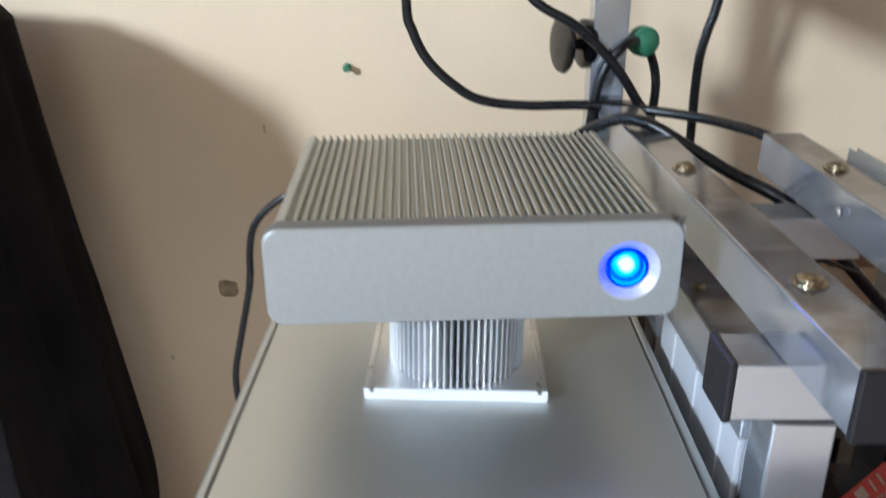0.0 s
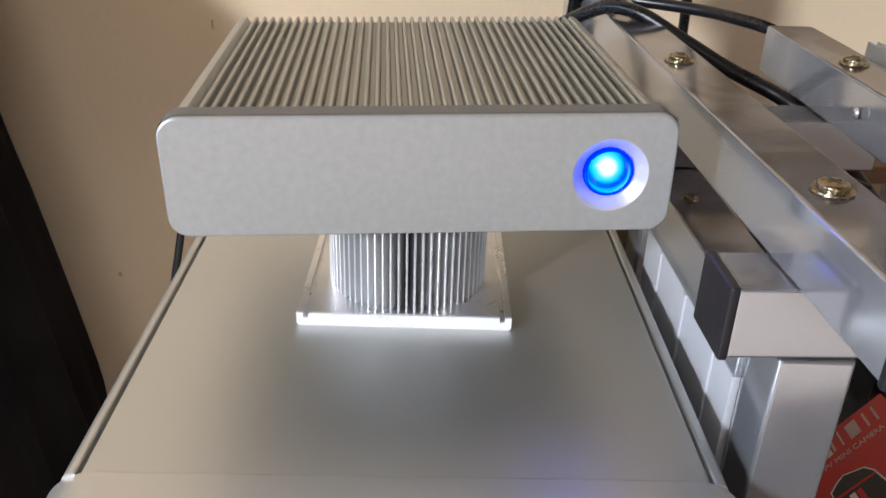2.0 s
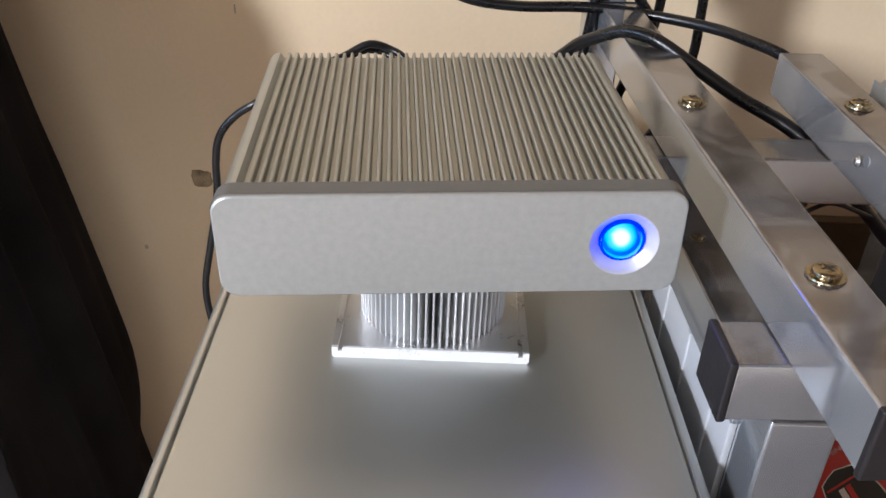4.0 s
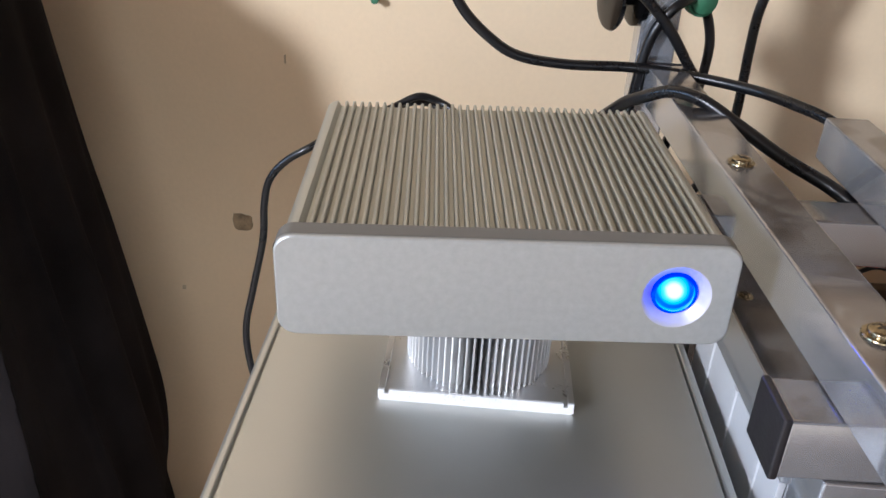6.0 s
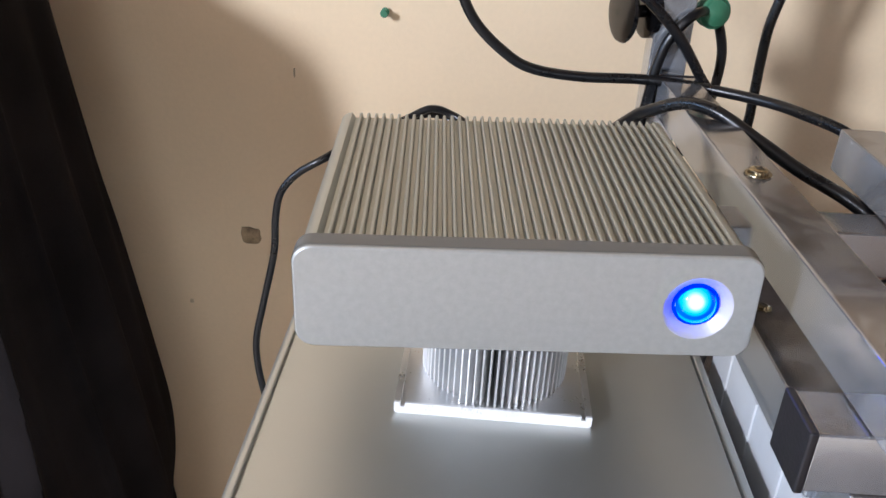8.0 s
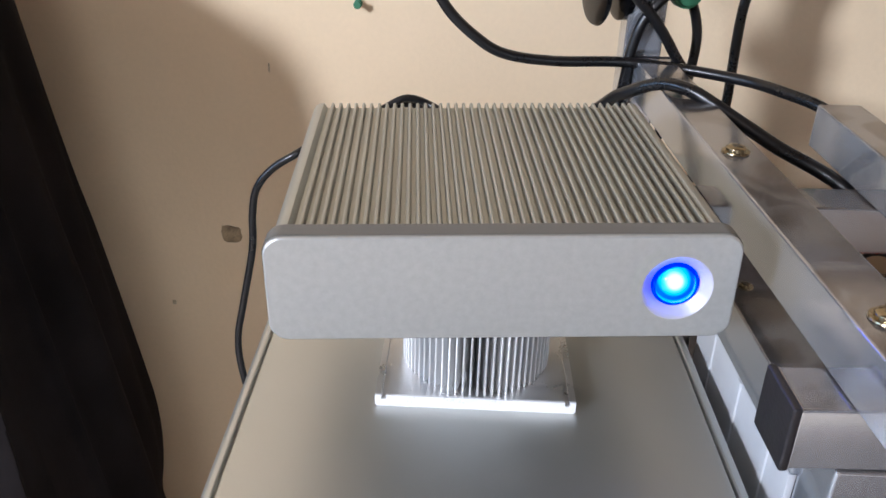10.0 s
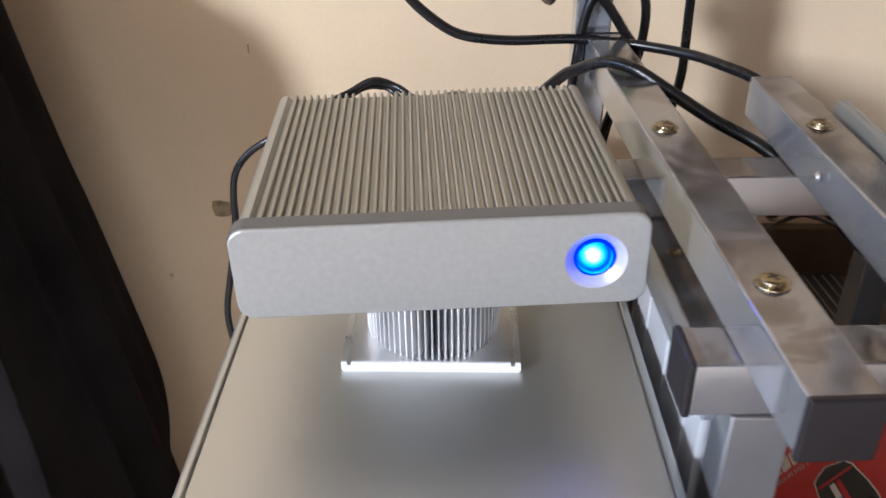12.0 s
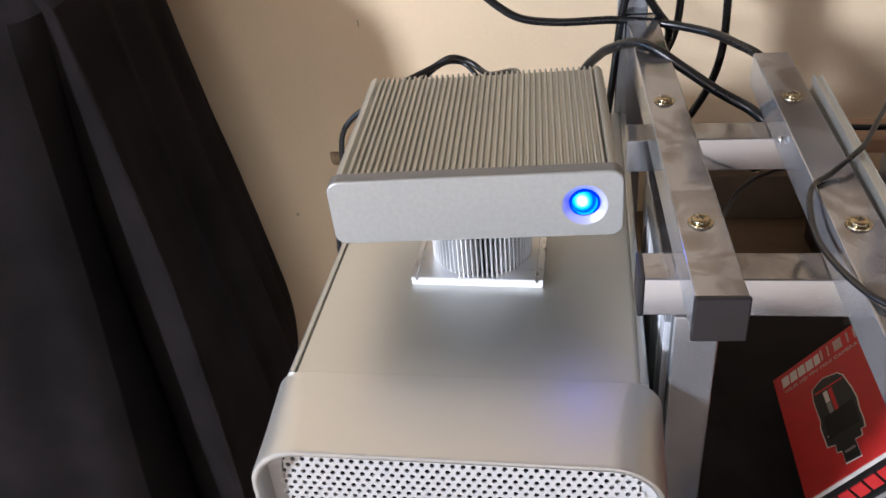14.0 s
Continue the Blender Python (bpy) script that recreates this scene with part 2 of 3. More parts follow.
def holed_wall(axis, at, thick, lo, hi, holes):
    bm = bmesh.new()
    edge = lo
    for w0, w1, s0, s1 in holes + ((hi, hi, 0, 0),):
        for a0, a1, z0, z1 in ((edge, w0, 0, TALL), (w0, w1, 0, s0), (w0, w1, s1, TALL)):
            if a1 > a0 and z1 > z0 and not (w0 == hi and a0 == hi):
                if axis == "x":
                    box(at - thick, at, a0, a1, z0, z1, bm=bm)
                else:
                    box(a0, a1, at - thick, at, z0, z1, bm=bm)
        edge = w1
    return bm


structure("wall_west", holed_wall("x", -2.95, 0.12, -3.75, WY - 0.003, ((-3.5, -2.65, 2.15, 2.9), (-1.3, -0.2, 1.2, 2.3))), DIMPAINT, "unseen wall with window openings, tinted brown to dim bounced light", "wall")
structure("wall_south", holed_wall("y", -3.63, 0.12, -2.947, 1.597, ((-0.45, 0.95, 0.12, 2.2),)), DIMPAINT, "unseen brown-tinted wall with an added opening for fill light", "wall")
structure("desk", box(-0.112, 1.1, -0.42, WY - 0.004, DESK - 0.03, DESK, 0.004), WOOD, "dark brown wooden desk top against the wall", "desk")

# ---- enclosure with rounded lip and perforated front ----
def enclosure():
    t = thing("drive_enclosure", pose(0.0022, 0.0, DESK, 0, 0, 0.9), "silver aluminium computer expansion case with rounded front lip", "computer case")
    H = 0.2245
    hw = 0.1012
    # body shell: top sheet with two long grooves and folded rims
    rb = 0.0035
    prof = [(-hw, 0.004)] + [(-hw + rb - rb * math.cos(radians(a)), H - rb + rb * math.sin(radians(a))) for a in range(0, 71, 10)]
    gx = -hw + 0.0046
    prof += [(gx - 0.0006, H), (gx, H - 0.0003), (gx + 0.0003, H - 0.0026), (gx + 0.0013, H - 0.0026), (gx + 0.0016, H - 0.0003), (gx + 0.003, H)]
    prof = prof + [(-x, z) for x, z in reversed(prof)]
    y0, y1 = -0.0845, 0.30
    bm = loft([[(x, y0, z) for x, z in prof], [(x, y1, z) for x, z in prof]], True, True)
    part("body", bm, SHELL, t)
    # lip: a hollow rounded sleeve, slightly wider than the body
    o, i = 0.1085, 0.1045
    top, rr = H + 0.0008, 0.029
    secs = []
    for y, k in ((-0.0832, 0.0024), (-0.0836, 0.0006), (-0.0846, 0.0), (-0.1, 0.0), (-0.12, 0.0), (-0.1425, 0.0), (-0.1437, 0.0006), (-0.1441, 0.0018), (-0.1440, 0.0030), (-0.1432, 0.0041), (-0.141, 0.0045), (-0.118, 0.0046)):
        ry = 0.018 + 0.012 * min(1, (-0.083 - y) / 0.05)
        secs.append([(x, y, z) for x, z in outline(o - k, 0.002 + k, top - k, ry - k, 14)])
    part("front_lip", loft(secs), LIP, t, "satin rounded lip")
    # perforated sheet, with real holes
    p, h, r = 0.0055, 0.0037, 0.00138
    nx, nz, n = 37, 57, 8
    verts, faces = [], []
    for row in range(nz):
        zc = top - 0.0085 - row * h
        for c in range(nx):
            xc = (c - (nx - 1) / 2) * p + (p / 2 if row % 2 else 0) - p / 4
            ax, az = abs(xc) - (i - 0.006 - rr), zc - (top - 0.007 - rr)
            if abs(xc) > i - 0.008 or (ax > 0 and az > 0 and math.hypot(ax, az) > rr) or zc < 0.01:
                continue
            b0 = len(verts)
            for ring_r, back in ((r, 0.0), (0.0, 0.0), (r, 0.0008)):
                for k in range(n):
                    a = math.pi * k / 4
                    if ring_r:
                        dx, dz = ring_r * math.cos(a), ring_r * math.sin(a)
                    else:
                        dx, dz = p / 2 * round(math.cos(a) * 1.2), h / 2 * round(math.sin(a) * 1.2)
                    drop = top - zc - dz
                    verts.append((xc + dx, back + 0.012 * max(0, 1 - drop / 0.05) ** 1.5, zc + dz))
            for k in range(n):
                j = (k + 1) % n
                faces.append((b0 + k, b0 + j, b0 + n + j, b0 + n + k))
                faces.append((b0 + k, b0 + 2 * n + k, b0 + 2 * n + j, b0 + j))
    bm = bmesh.new()
    me = bpy.data.meshes.new("tmp")
    me.from_pydata(verts, [], faces)
    bm.from_mesh(me)
    for v in bm.verts:
        v.co.y += -0.133
    part("perforated_front", bm, GRILLE, t, "silver sheet with staggered round holes")
    ringm = []
    for back, k in ((0.0008, 0.0), (0.0002, 0.0), (0.0002, 0.0085), (0.0008, 0.0085)):
        ringm.append([(x, -0.133 + back + 0.012 * max(0, 1 - (top - z) / 0.05) ** 1.5, z) for x, z in outline(i - k, 0.006 + k, top - 0.004 - k, max(0.004, rr - 0.004 - k), 14)])
    part("front_surround", loft(ringm), GRILLE, t)
    # Black sheet behind the holes, painted in place of the shaded inside.
    part("inside_shade_sheet", box(-0.08, 0.08, -0.1, -0.098, 0.008, top - 0.006), HOLE, t, "black sheet for the shade inside the case")
    for x in (-0.08, 0.08):
        for y in (-0.06, 0.26):
            part("foot", box(x - 0.012, x + 0.012, y - 0.012, y + 0.012, 0, 0.0045, 0.001), CAPM, t)
    return t


enclosure()


# ---- round finned heat sink on a square plate ----
def heat_sink():
    t = thing("heat_sink", pose(0.0015, 0.0, DESK + 0.2243, 0, 0, 0), "bright aluminium round finned heat sink on square plate", "heat sink")
    w, d, h = 0.0835, 0.084, 0.0056
    a, b, c = w / 2, w / 2 - 0.0026, w / 2 - 0.0046
    prof = [(-a, 0.0009), (-a, h), (-b, h), (-b, h - 0.002), (-c, h - 0.002), (-c, h), (c, h), (c, h - 0.002), (b, h - 0.002), (b, h), (a, h), (a, 0.0009), (a - 0.0006, 0.0009), (a - 0.0006, 0.0), (-a + 0.0006, 0.0), (-a + 0.0006, 0.0009)]
    part("base_plate", loft([[(x, y, z) for x, z in prof] for y in (0.0012, d)], True, True), PLATE, t, "milled plate with grooved edges")
    # Front slice in a whiter material: the edge's glare is put into its colour.
    part("front_edge", loft([[(x, y, z) for x, z in prof] for y in (0.0, 0.0012)], True, True), LITEDGE, t, "front edge, its glare put into a whiter colour")
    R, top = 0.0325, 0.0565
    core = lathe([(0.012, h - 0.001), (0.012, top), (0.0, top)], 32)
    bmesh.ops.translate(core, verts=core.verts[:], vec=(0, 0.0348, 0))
    # Core coloured black to put shade into the gaps between the fins.
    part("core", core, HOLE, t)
    fin = box(0.011, R, -0.0004, 0.0004, h - 0.0008, top, 0.0002, 1)
    first = part("fin", fin, FIN, t)
    first.matrix_local = pose(0, 0.0348, 0)
    for k in range(1, 65):
        o = new("fin", first.data)
        o.parent = t
        o.matrix_local = pose(0, 0.0348, 0, 0, 0, 360 / 65 * k)
    return t


heat_sink()


# ---- ribbed hard drive with a lit round button ----
def hard_drive():
    t = thing("hard_drive", pose(0.0085, -0.030, 1.0302, 0, -1.0, 3.8), "ribbed silver external hard drive with lit blue button", "hard drive")
    hw, h, d = 0.0816, 0.0404, 0.147
    # face plate with the hole for the button
    bx, bz, br = 0.0606, 0.0200, 0.0125
    n = 64
    out = outline(hw, 0.0, h, 0.0068, 8)

    def ray_out(a):
        c, s = math.cos(a), math.sin(a)
        best = 9
        for (x0, z0), (x1, z1) in zip(out, out[1:] + out[:1]):
            ex, ez = x1 - x0, z1 - z0
            den = c * ez - s * ex
            if abs(den) > 1e-12:
                k = ((x0 - bx) * ez - (z0 - bz) * ex) / den
                u = ((x0 - bx) * s - (z0 - bz) * c) / den
                if k > 0 and -1e-6 <= u <= 1 + 1e-6:
                    best = min(best, k)
        return bx + best * c, bz + best * s

    angles = sorted([2 * math.pi * k / n for k in range(n)] + [math.atan2(z - bz, x - bx) % (2 * math.pi) for x, z in out])
    ang = [a for k, a in enumerate(angles) if k == 0 or a - angles[k - 1] > 1e-5]
    rim = [ray_out(a) for a in ang]
    cx, cz = 0.0, h / 2

    def inset(k):
        return [(cx + (x - cx) * (1 - k / hw), cz + (z - cz) * (1 - k / (h / 2))) for x, z in rim]
    secs = [[(bx + br * math.cos(a), 0.0, bz + br * math.sin(a)) for a in ang],
            [(x, 0.0, z) for x, z in inset(0.0007)], [(x, 0.0004, z) for x, z in inset(0.0002)], [(x, 0.001, z) for x, z in rim], [(x, 0.0052, z) for x, z in rim]]
    part("face_plate", loft(secs, False, True), FACE, t, "matte silver face plate", False)
    # dish, ring and lens
    dish = lathe([(br, 0.0), (0.0117, 0.0004), (0.0084, 0.0034), (0.0082, 0.0046)], 56)
    ring = lathe([(0.0083, 0.0036), (0.0081, 0.0024), (0.0076, 0.0021), (0.007, 0.0026)], 48)
    lens = lathe([(0.0073, 0.0028), (0.0066, 0.0012), (0.0054, 0.0002), (0.0038, -0.0006), (0.0019, -0.001), (0.0, -0.0011)], 48)
    button = None
    for nm, b, m in (("dish", dish, LENSRIM), ("ring", ring, BLUERING), ("lens", lens, BLUE)):
        bmesh.ops.rotate(b, verts=b.verts[:], matrix=Matrix.Rotation(radians(-90), 3, "X"))
        bmesh.ops.translate(b, verts=b.verts[:], vec=(bx, 0, bz))
        o = part(nm, b, m, t if nm in ("dish", "lens") else button, {"dish": "pale conical dish", "lens": "glowing blue lens"}.get(nm, ""))
        if nm == "dish":
            button = o
    # grey frame behind the face
    fr = [[(x, y, z) for x, z in outline(hw - k, k, h - k, 0.0068, 8)] for y, k in ((0.0017, -0.0002), (0.0100, -0.0002))]
    part("bezel", loft(fr + [[(x, 0.0100, z) for x, z in outline(hw - 0.004, 0.004, h - 0.004, 0.005, 8)], [(x, 0.0054, z) for x, z in outline(hw - 0.004, 0.004, h - 0.004, 0.005, 8)]]), FRAME, t, "grey bezel behind the face")
    # body with ribs above and below
    ribs, pitch = 39, 0.00372
    zt, dep = h - 0.0012, 0.0026
    prof = []
    x0 = -ribs * pitch / 2
    for k in range(ribs):
        a = x0 + k * pitch
        prof += [(a, zt - dep), (a + 0.0016, zt - dep), (a + 0.0020, zt - 0.0003), (a + 0.0024, zt), (a + 0.0029, zt), (a + 0.0033, zt - 0.0003)]
    prof.append((x0 + ribs * pitch, zt - dep))
    r = 0.0055
    right = [(hw - 0.0018 - r + r * math.sin(radians(10 * k)), zt - r + r * math.cos(radians(10 * k))) for k in range(10)]
    upper = [(-x, z) for x, z in reversed(right)] + prof + right
    lower = [(x, h - z) for x, z in reversed(upper)]
    body = loft([[(x, y, z) for x, z in upper + lower] for y in (0.0097, d)], True, True)
    part("ribbed_body", body, DRIVE, t, "grey anodised body with lengthwise ribs")
    back = [[(x, y, z) for x, z in outline(hw - 0.006, 0.006, h - 0.006, 0.004, 4)] for y in (d - 0.001, d + 0.002)]
    part("rear_panel", loft(back, True, True), CAPM, t)
    bm = box(0.02, 0.034, d + 0.001, d + 0.022, 0.012, 0.022, 0.002)
    part("plug", bm, CAPM, t)
    return t


hard_drive()


# ---- plated steel stand: rails, bars, posts ----
TUBE = 0.0236


def tube_bar(name, length, parent, m, caps=(True, True), label=""):
    """A square tube along y from 0, its top at 0, centred in x."""
    a = TUBE / 2
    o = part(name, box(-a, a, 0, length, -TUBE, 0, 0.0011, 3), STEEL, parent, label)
    o.matrix_local = m
    for at, on in ((0, caps[0]), (length, caps[1])):
        if on:
            y0, y1 = (at - 0.0024, at + 0.0008) if at == 0 else (at - 0.0008, at + 0.0024)
            part("end_cap", box(-a - 0.0006, a + 0.0006, y0, y1, -TUBE - 0.0006, 0.0006, 0.001, 3), CAPM, o, "black plastic end cap")
    return o


stand = thing("equipment_stand", pose(0, 0, 0), "plated square-tube steel stand with black end caps", "stand")
ZT, ZB = 1.0605, 1.0366
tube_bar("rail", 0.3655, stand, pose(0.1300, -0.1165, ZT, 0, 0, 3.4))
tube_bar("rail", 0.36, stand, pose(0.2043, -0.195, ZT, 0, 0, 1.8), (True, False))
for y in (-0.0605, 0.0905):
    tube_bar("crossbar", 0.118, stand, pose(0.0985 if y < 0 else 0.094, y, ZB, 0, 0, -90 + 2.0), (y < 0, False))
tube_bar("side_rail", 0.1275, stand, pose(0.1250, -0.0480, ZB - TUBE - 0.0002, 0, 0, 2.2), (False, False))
for x, y in ((0.1272, -0.0600), (0.1205, 0.091)):
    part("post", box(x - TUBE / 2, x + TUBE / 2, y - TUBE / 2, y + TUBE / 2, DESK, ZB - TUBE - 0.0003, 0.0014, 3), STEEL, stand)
for x, y, z1 in ((0.1015, 0.262, 2.2), (0.321, 0.2345, 2.2)):
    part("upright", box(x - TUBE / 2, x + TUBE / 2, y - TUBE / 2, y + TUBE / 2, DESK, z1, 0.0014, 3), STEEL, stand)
# Added out of view: casts the dark area on the wall's upper right.
part("unseen_shadow_board", box(0.15, 0.309, 0.2, 0.32, 1.166, 1.19, 0.002), STEEL, stand)
ledge = part("ledge", box(0.262, 0.85, 0.222, 0.262, 0.9505, 0.9625, 0.0015), ORANGE)
tagged(ledge, "orange-brown wooden ledge behind the steel stand", "ledge")
# Stands in for the wall's shaded foot: its dark brown is painted shade.
board = part("wall_shade_board", box(0.135, 1.09, WY - 0.02, WY - 0.006, DESK, 0.806, 0.002), WOOD)
tagged(board, "low dark brown board in place of the shaded wall foot", "board")


def screw(m, s=1.0, metal=None):
    t = thing("screw", m, "brassy cross-head screw with washer in steel rail", "screw", "screws in the stand")
    part("washer", lathe([(0.0, 0.0), (0.0062 * s, 0.0), (0.0064 * s, 0.0004 * s), (0.0062 * s, 0.0009 * s), (0.0, 0.0009 * s)], 32), metal or GOLD, t)
    part("head", lathe([(0.0047 * s, 0.0008 * s), (0.0047 * s, 0.0020 * s), (0.0044 * s, 0.0026 * s), (0.0036 * s, 0.0031 * s), (0.002 * s, 0.0033 * s), (0.0, 0.0033 * s)], 28), metal or GOLD, t)
    # Flat cross on the head; the recess's shade is put into its dark colour.
    bm = box(-0.0023 * s, 0.0023 * s, -0.00045 * s, 0.00045 * s, 0.0026 * s, 0.00337 * s)
    box(-0.00045 * s, 0.00045 * s, -0.0023 * s, 0.0023 * s, 0.0026 * s, 0.00339 * s, bm=bm)
    part("cross_slot", bm, SLOT, t)
    return t


s0 = screw(pose(0.126, -0.056, ZT, 0, 0, 20))
for m in (pose(0.1165, 0.086, ZT, 0, 0, 50), pose(0.1945, 0.090, ZT, 0, 0, 10), pose(0.1998, -0.056, ZT, 0, 0, 70)):
    copy_thing(s0, m)
screw(pose(0.1828, 0.054, 1.0495, 0, -90, 0), 0.4, PLATE)
screw(pose(0.119, 0.046, ZB - TUBE - 0.0002, 0, 0, 30), 0.55)
screw(pose(0.177, 0.082, ZB - TUBE, 180, 0, 0), 0.5)
screw(pose(0.3092, 0.2345, 1.073, 0, -90, 0), 0.8)

# aluminium profile lying along the second rail
pf = thing("aluminium_profile", pose(0.2165, -0.2, ZT - 0.01, 0, 0, 1.0), "thin pale aluminium channel along the steel rail", "profile")
part("channel", box(0, 0.001, 0, 0.316, 0, 0.0142, 0.0003), SHELL, pf)
part("lip", box(0.001, 0.0045, 0, 0.316, 0.0115, 0.0128, 0.0003), SHELL, pf)
part("outer_edge", box(0.0045, 0.0055, 0, 0.316, 0.006, 0.0142, 0.0003), SHELL, pf)

# ribbed white panel beside the enclosure
pn = thing("plastic_board", pose(0.1135, -0.047, DESK, 0, 0, 2.0), "white ribbed plastic board behind the stand's post", "board")
part("sheet", box(0, 0.003, 0, 0.115, 0, 0.2385, 0.0004), PANEL, pn)
for k in range(3):
    part("rib", box(-0.0008, 0.001, 0.018 + 0.036 * k, 0.0225 + 0.036 * k, 0.0, 0.2385, 0.0008), PANEL, pn)


# ---- cables ----
def loose(name, pts, r, label, category="cable", material=None):
    ob = part(name, cable(pts, r), material or CABLE)
    return tagged(ob, label, category)


loose("power_cable", [(-0.03, 0.235, 1.42), (-0.036, 0.24, 1.22), (-0.035, 0.242, 1.127), (-0.031, 0.242, 1.107), (-0.021, 0.242, 1.088), (-0.004, 0.242, 1.072), (0.015, 0.242, 1.0615), (0.046, 0.242, 1.058), (0.088, 0.2415, 1.059), (0.125, 0.233, 1.058), (0.157, 0.212, 1.058), (0.172, 0.189, 1.0585), (0.186, 0.168, 1.057), (0.193, 0.158, 1.05), (0.196, 0.12, 1.048)], 0.0033, "black power cable looping down behind the drive")
loose("power_cable", [(0.045, 0.24, 0.97), (0.062, 0.225, 1.02), (0.076, 0.205, 1.045), (0.085, 0.191, 1.0555), (0.0995, 0.178, 1.0645), (0.114, 0.165, 1.0645), (0.135, 0.151, 1.0545), (0.156, 0.138, 1.044), (0.176, 0.127, 1.036), (0.187, 0.117, 1.0305), (0.2, 0.115, 1.022), (0.23, 0.12, 0.99), (0.27, 0.125, 0.955), (0.315, 0.125, 0.945)], 0.0037, "thick black cable arching over the steel rail")
loose("signal_cable", [(0.02, 0.25, 1.16), (0.049, 0.244, 1.127), (0.077, 0.2425, 1.111), (0.103, 0.2425, 1.0875), (0.121, 0.2435, 1.063), (0.130, 0.2445, 1.048), (0.127, 0.262, 1.02), (0.115, 0.285, 0.96)], 0.0033, "black cable crossing in front of the upright")
loose("signal_cable", [(0.124, 0.262, 1.1), (0.111, 0.2465, 1.099), (0.099, 0.2445, 1.085), (0.0935, 0.2445, 1.066), (0.091, 0.2445, 1.045), (0.087, 0.248, 1.0), (0.08, 0.26, 0.93)], 0.0032, "black cable tied to the steel upright")
loose("signal_cable", [(0.126, 0.264, 1.099), (0.134, 0.27, 1.088), (0.1395, 0.272, 1.07), (0.139, 0.272, 1.048), (0.136, 0.273, 1.032), (0.124, 0.282, 0.99), (0.112, 0.288, 0.9)], 0.0032, "black cable hanging from a green tie")
loose("power_cable", [(0.215, 0.34, 1.42), (0.205, 0.34, 1.2), (0.196, 0.34, 1.12), (0.191, 0.34, 1.098), (0.187, 0.34, 1.076), (0.1865, 0.34, 1.05), (0.187, 0.34, 1.03), (0.187, 0.34, 1.0), (0.183, 0.342, 0.972), (0.174, 0.345, 0.945), (0.155, 0.35, 0.91), (0.125, 0.36, 0.87), (0.09, 0.37, 0.81), (0.07, 0.37, DESK + 0.004)], 0.0037, "black cable hanging down behind the rails")
loose("drive_cable", [(0.02, 0.128, 1.049), (0.015, 0.17, 1.047), (-0.012, 0.22, 1.024), (-0.029, 0.236, 1.028), (-0.045, 0.236, 1.0325), (-0.062, 0.232, 1.025), (-0.085, 0.218, 1.018), (-0.107, 0.2, 1.008), (-0.125, 0.2, 0.996), (-0.136, 0.2, 0.982), (-0.14, 0.2, 0.964), (-0.142, 0.2, 0.939), (-0.151, 0.2, 0.899), (-0.157, 0.2, 0.871), (-0.157, 0.2, 0.847), (-0.152, 0.2, 0.815), (-0.14, 0.2, DESK + 0.004)], 0.0024, "thin black drive cable drooping beside the case")
loose("drive_cable", [(-0.09, 0.2, 1.0), (-0.07, 0.225, 1.016), (-0.056, 0.24, 1.024), (-0.043, 0.243, 1.026), (-0.03, 0.24, 1.021), (-0.005, 0.21, 1.0), (0.01, 0.19, 0.96)], 0.0021, "second thin black cable behind the drive")
loose("thin_wire", [(0.30, 0.16, 1.10), (0.262, 0.09, 1.085), (0.238, 0.052, 1.075), (0.225, 0.027, 1.071), (0.217, 0.012, 1.0685), (0.208, 0.0, 1.0675), (0.195, -0.012, 1.0632), (0.186, -0.021, 1.0625), (0.1805, -0.038, 1.062), (0.1795, -0.061, 1.058), (0.1815, -0.085, 1.06), (0.188, -0.11, 1.0625), (0.198, -0.124, 1.0628), (0.215, -0.135, 1.062), (0.25, -0.15, 1.04)], 0.0016, "thin black wire lying across the steel rail")
loose("thin_wire", [(0.140, 0.005, 0.99), (0.150, 0.033, 1.0), (0.162, 0.061, 1.006), (0.173, 0.076, 1.0075), (0.186, 0.087, 1.008), (0.199, 0.093, 1.008), (0.22, 0.095, 1.0)], 0.0012, "thin black wire below the rails")
loose("thin_wire", [(0.265, 0.2, 0.985), (0.285, 0.19, 0.99), (0.31, 0.17, 1.005), (0.34, 0.15, 1.02)], 0.0024, "black wire by the stand's upright")

# green cable tie, black suction discs
gt = thing("cable_tie", pose(0.1265, 0.262, 1.099, 90, 20, 15), "green plastic cable tie round a black cable", "cable tie")
part("knob", lathe([(0.0, -0.006), (0.0075, -0.006), (0.0092, -0.0035), (0.0095, 0.001), (0.008, 0.005), (0.004, 0.0065), (0.0, 0.007)], 28), GREEN, gt)
for k in (-0.0045, -0.0012, 0.0021):
    part("band", lathe([(0.0088, k - 0.0014), (0.0101, k - 0.0008), (0.0103, k), (0.0101, k + 0.0008), (0.0088, k + 0.0014)], 28), GREEN, gt)
sc = thing("suction_mount", pose(0.0865, 0.262, 1.097, 0, -90, 18), "black rubber disc mount on the steel upright", "mount")
part("front_disc", lathe([(0.0, 0.0190), (0.012, 0.0195), (0.0185, 0.0185), (0.0195, 0.0168), (0.0185, 0.0155), (0.008, 0.0148), (0.0, 0.0148)], 40), RUBBER, sc)
part("rear_disc", lathe([(0.0, 0.0035), (0.013, 0.0035), (0.0165, 0.002), (0.0165, -0.002), (0.012, -0.004), (0.0, -0.004)], 40), RUBBER, sc)
part("stem", lathe([(0.004, -0.006), (0.004, 0.015)], 20), RUBBER, sc)

# push pin and marks on the wall
pp = thing("push_pin", pose(-0.103, WY, 1.045, 90, 0, 0), "small green push pin stuck in the cream wall", "push pin")
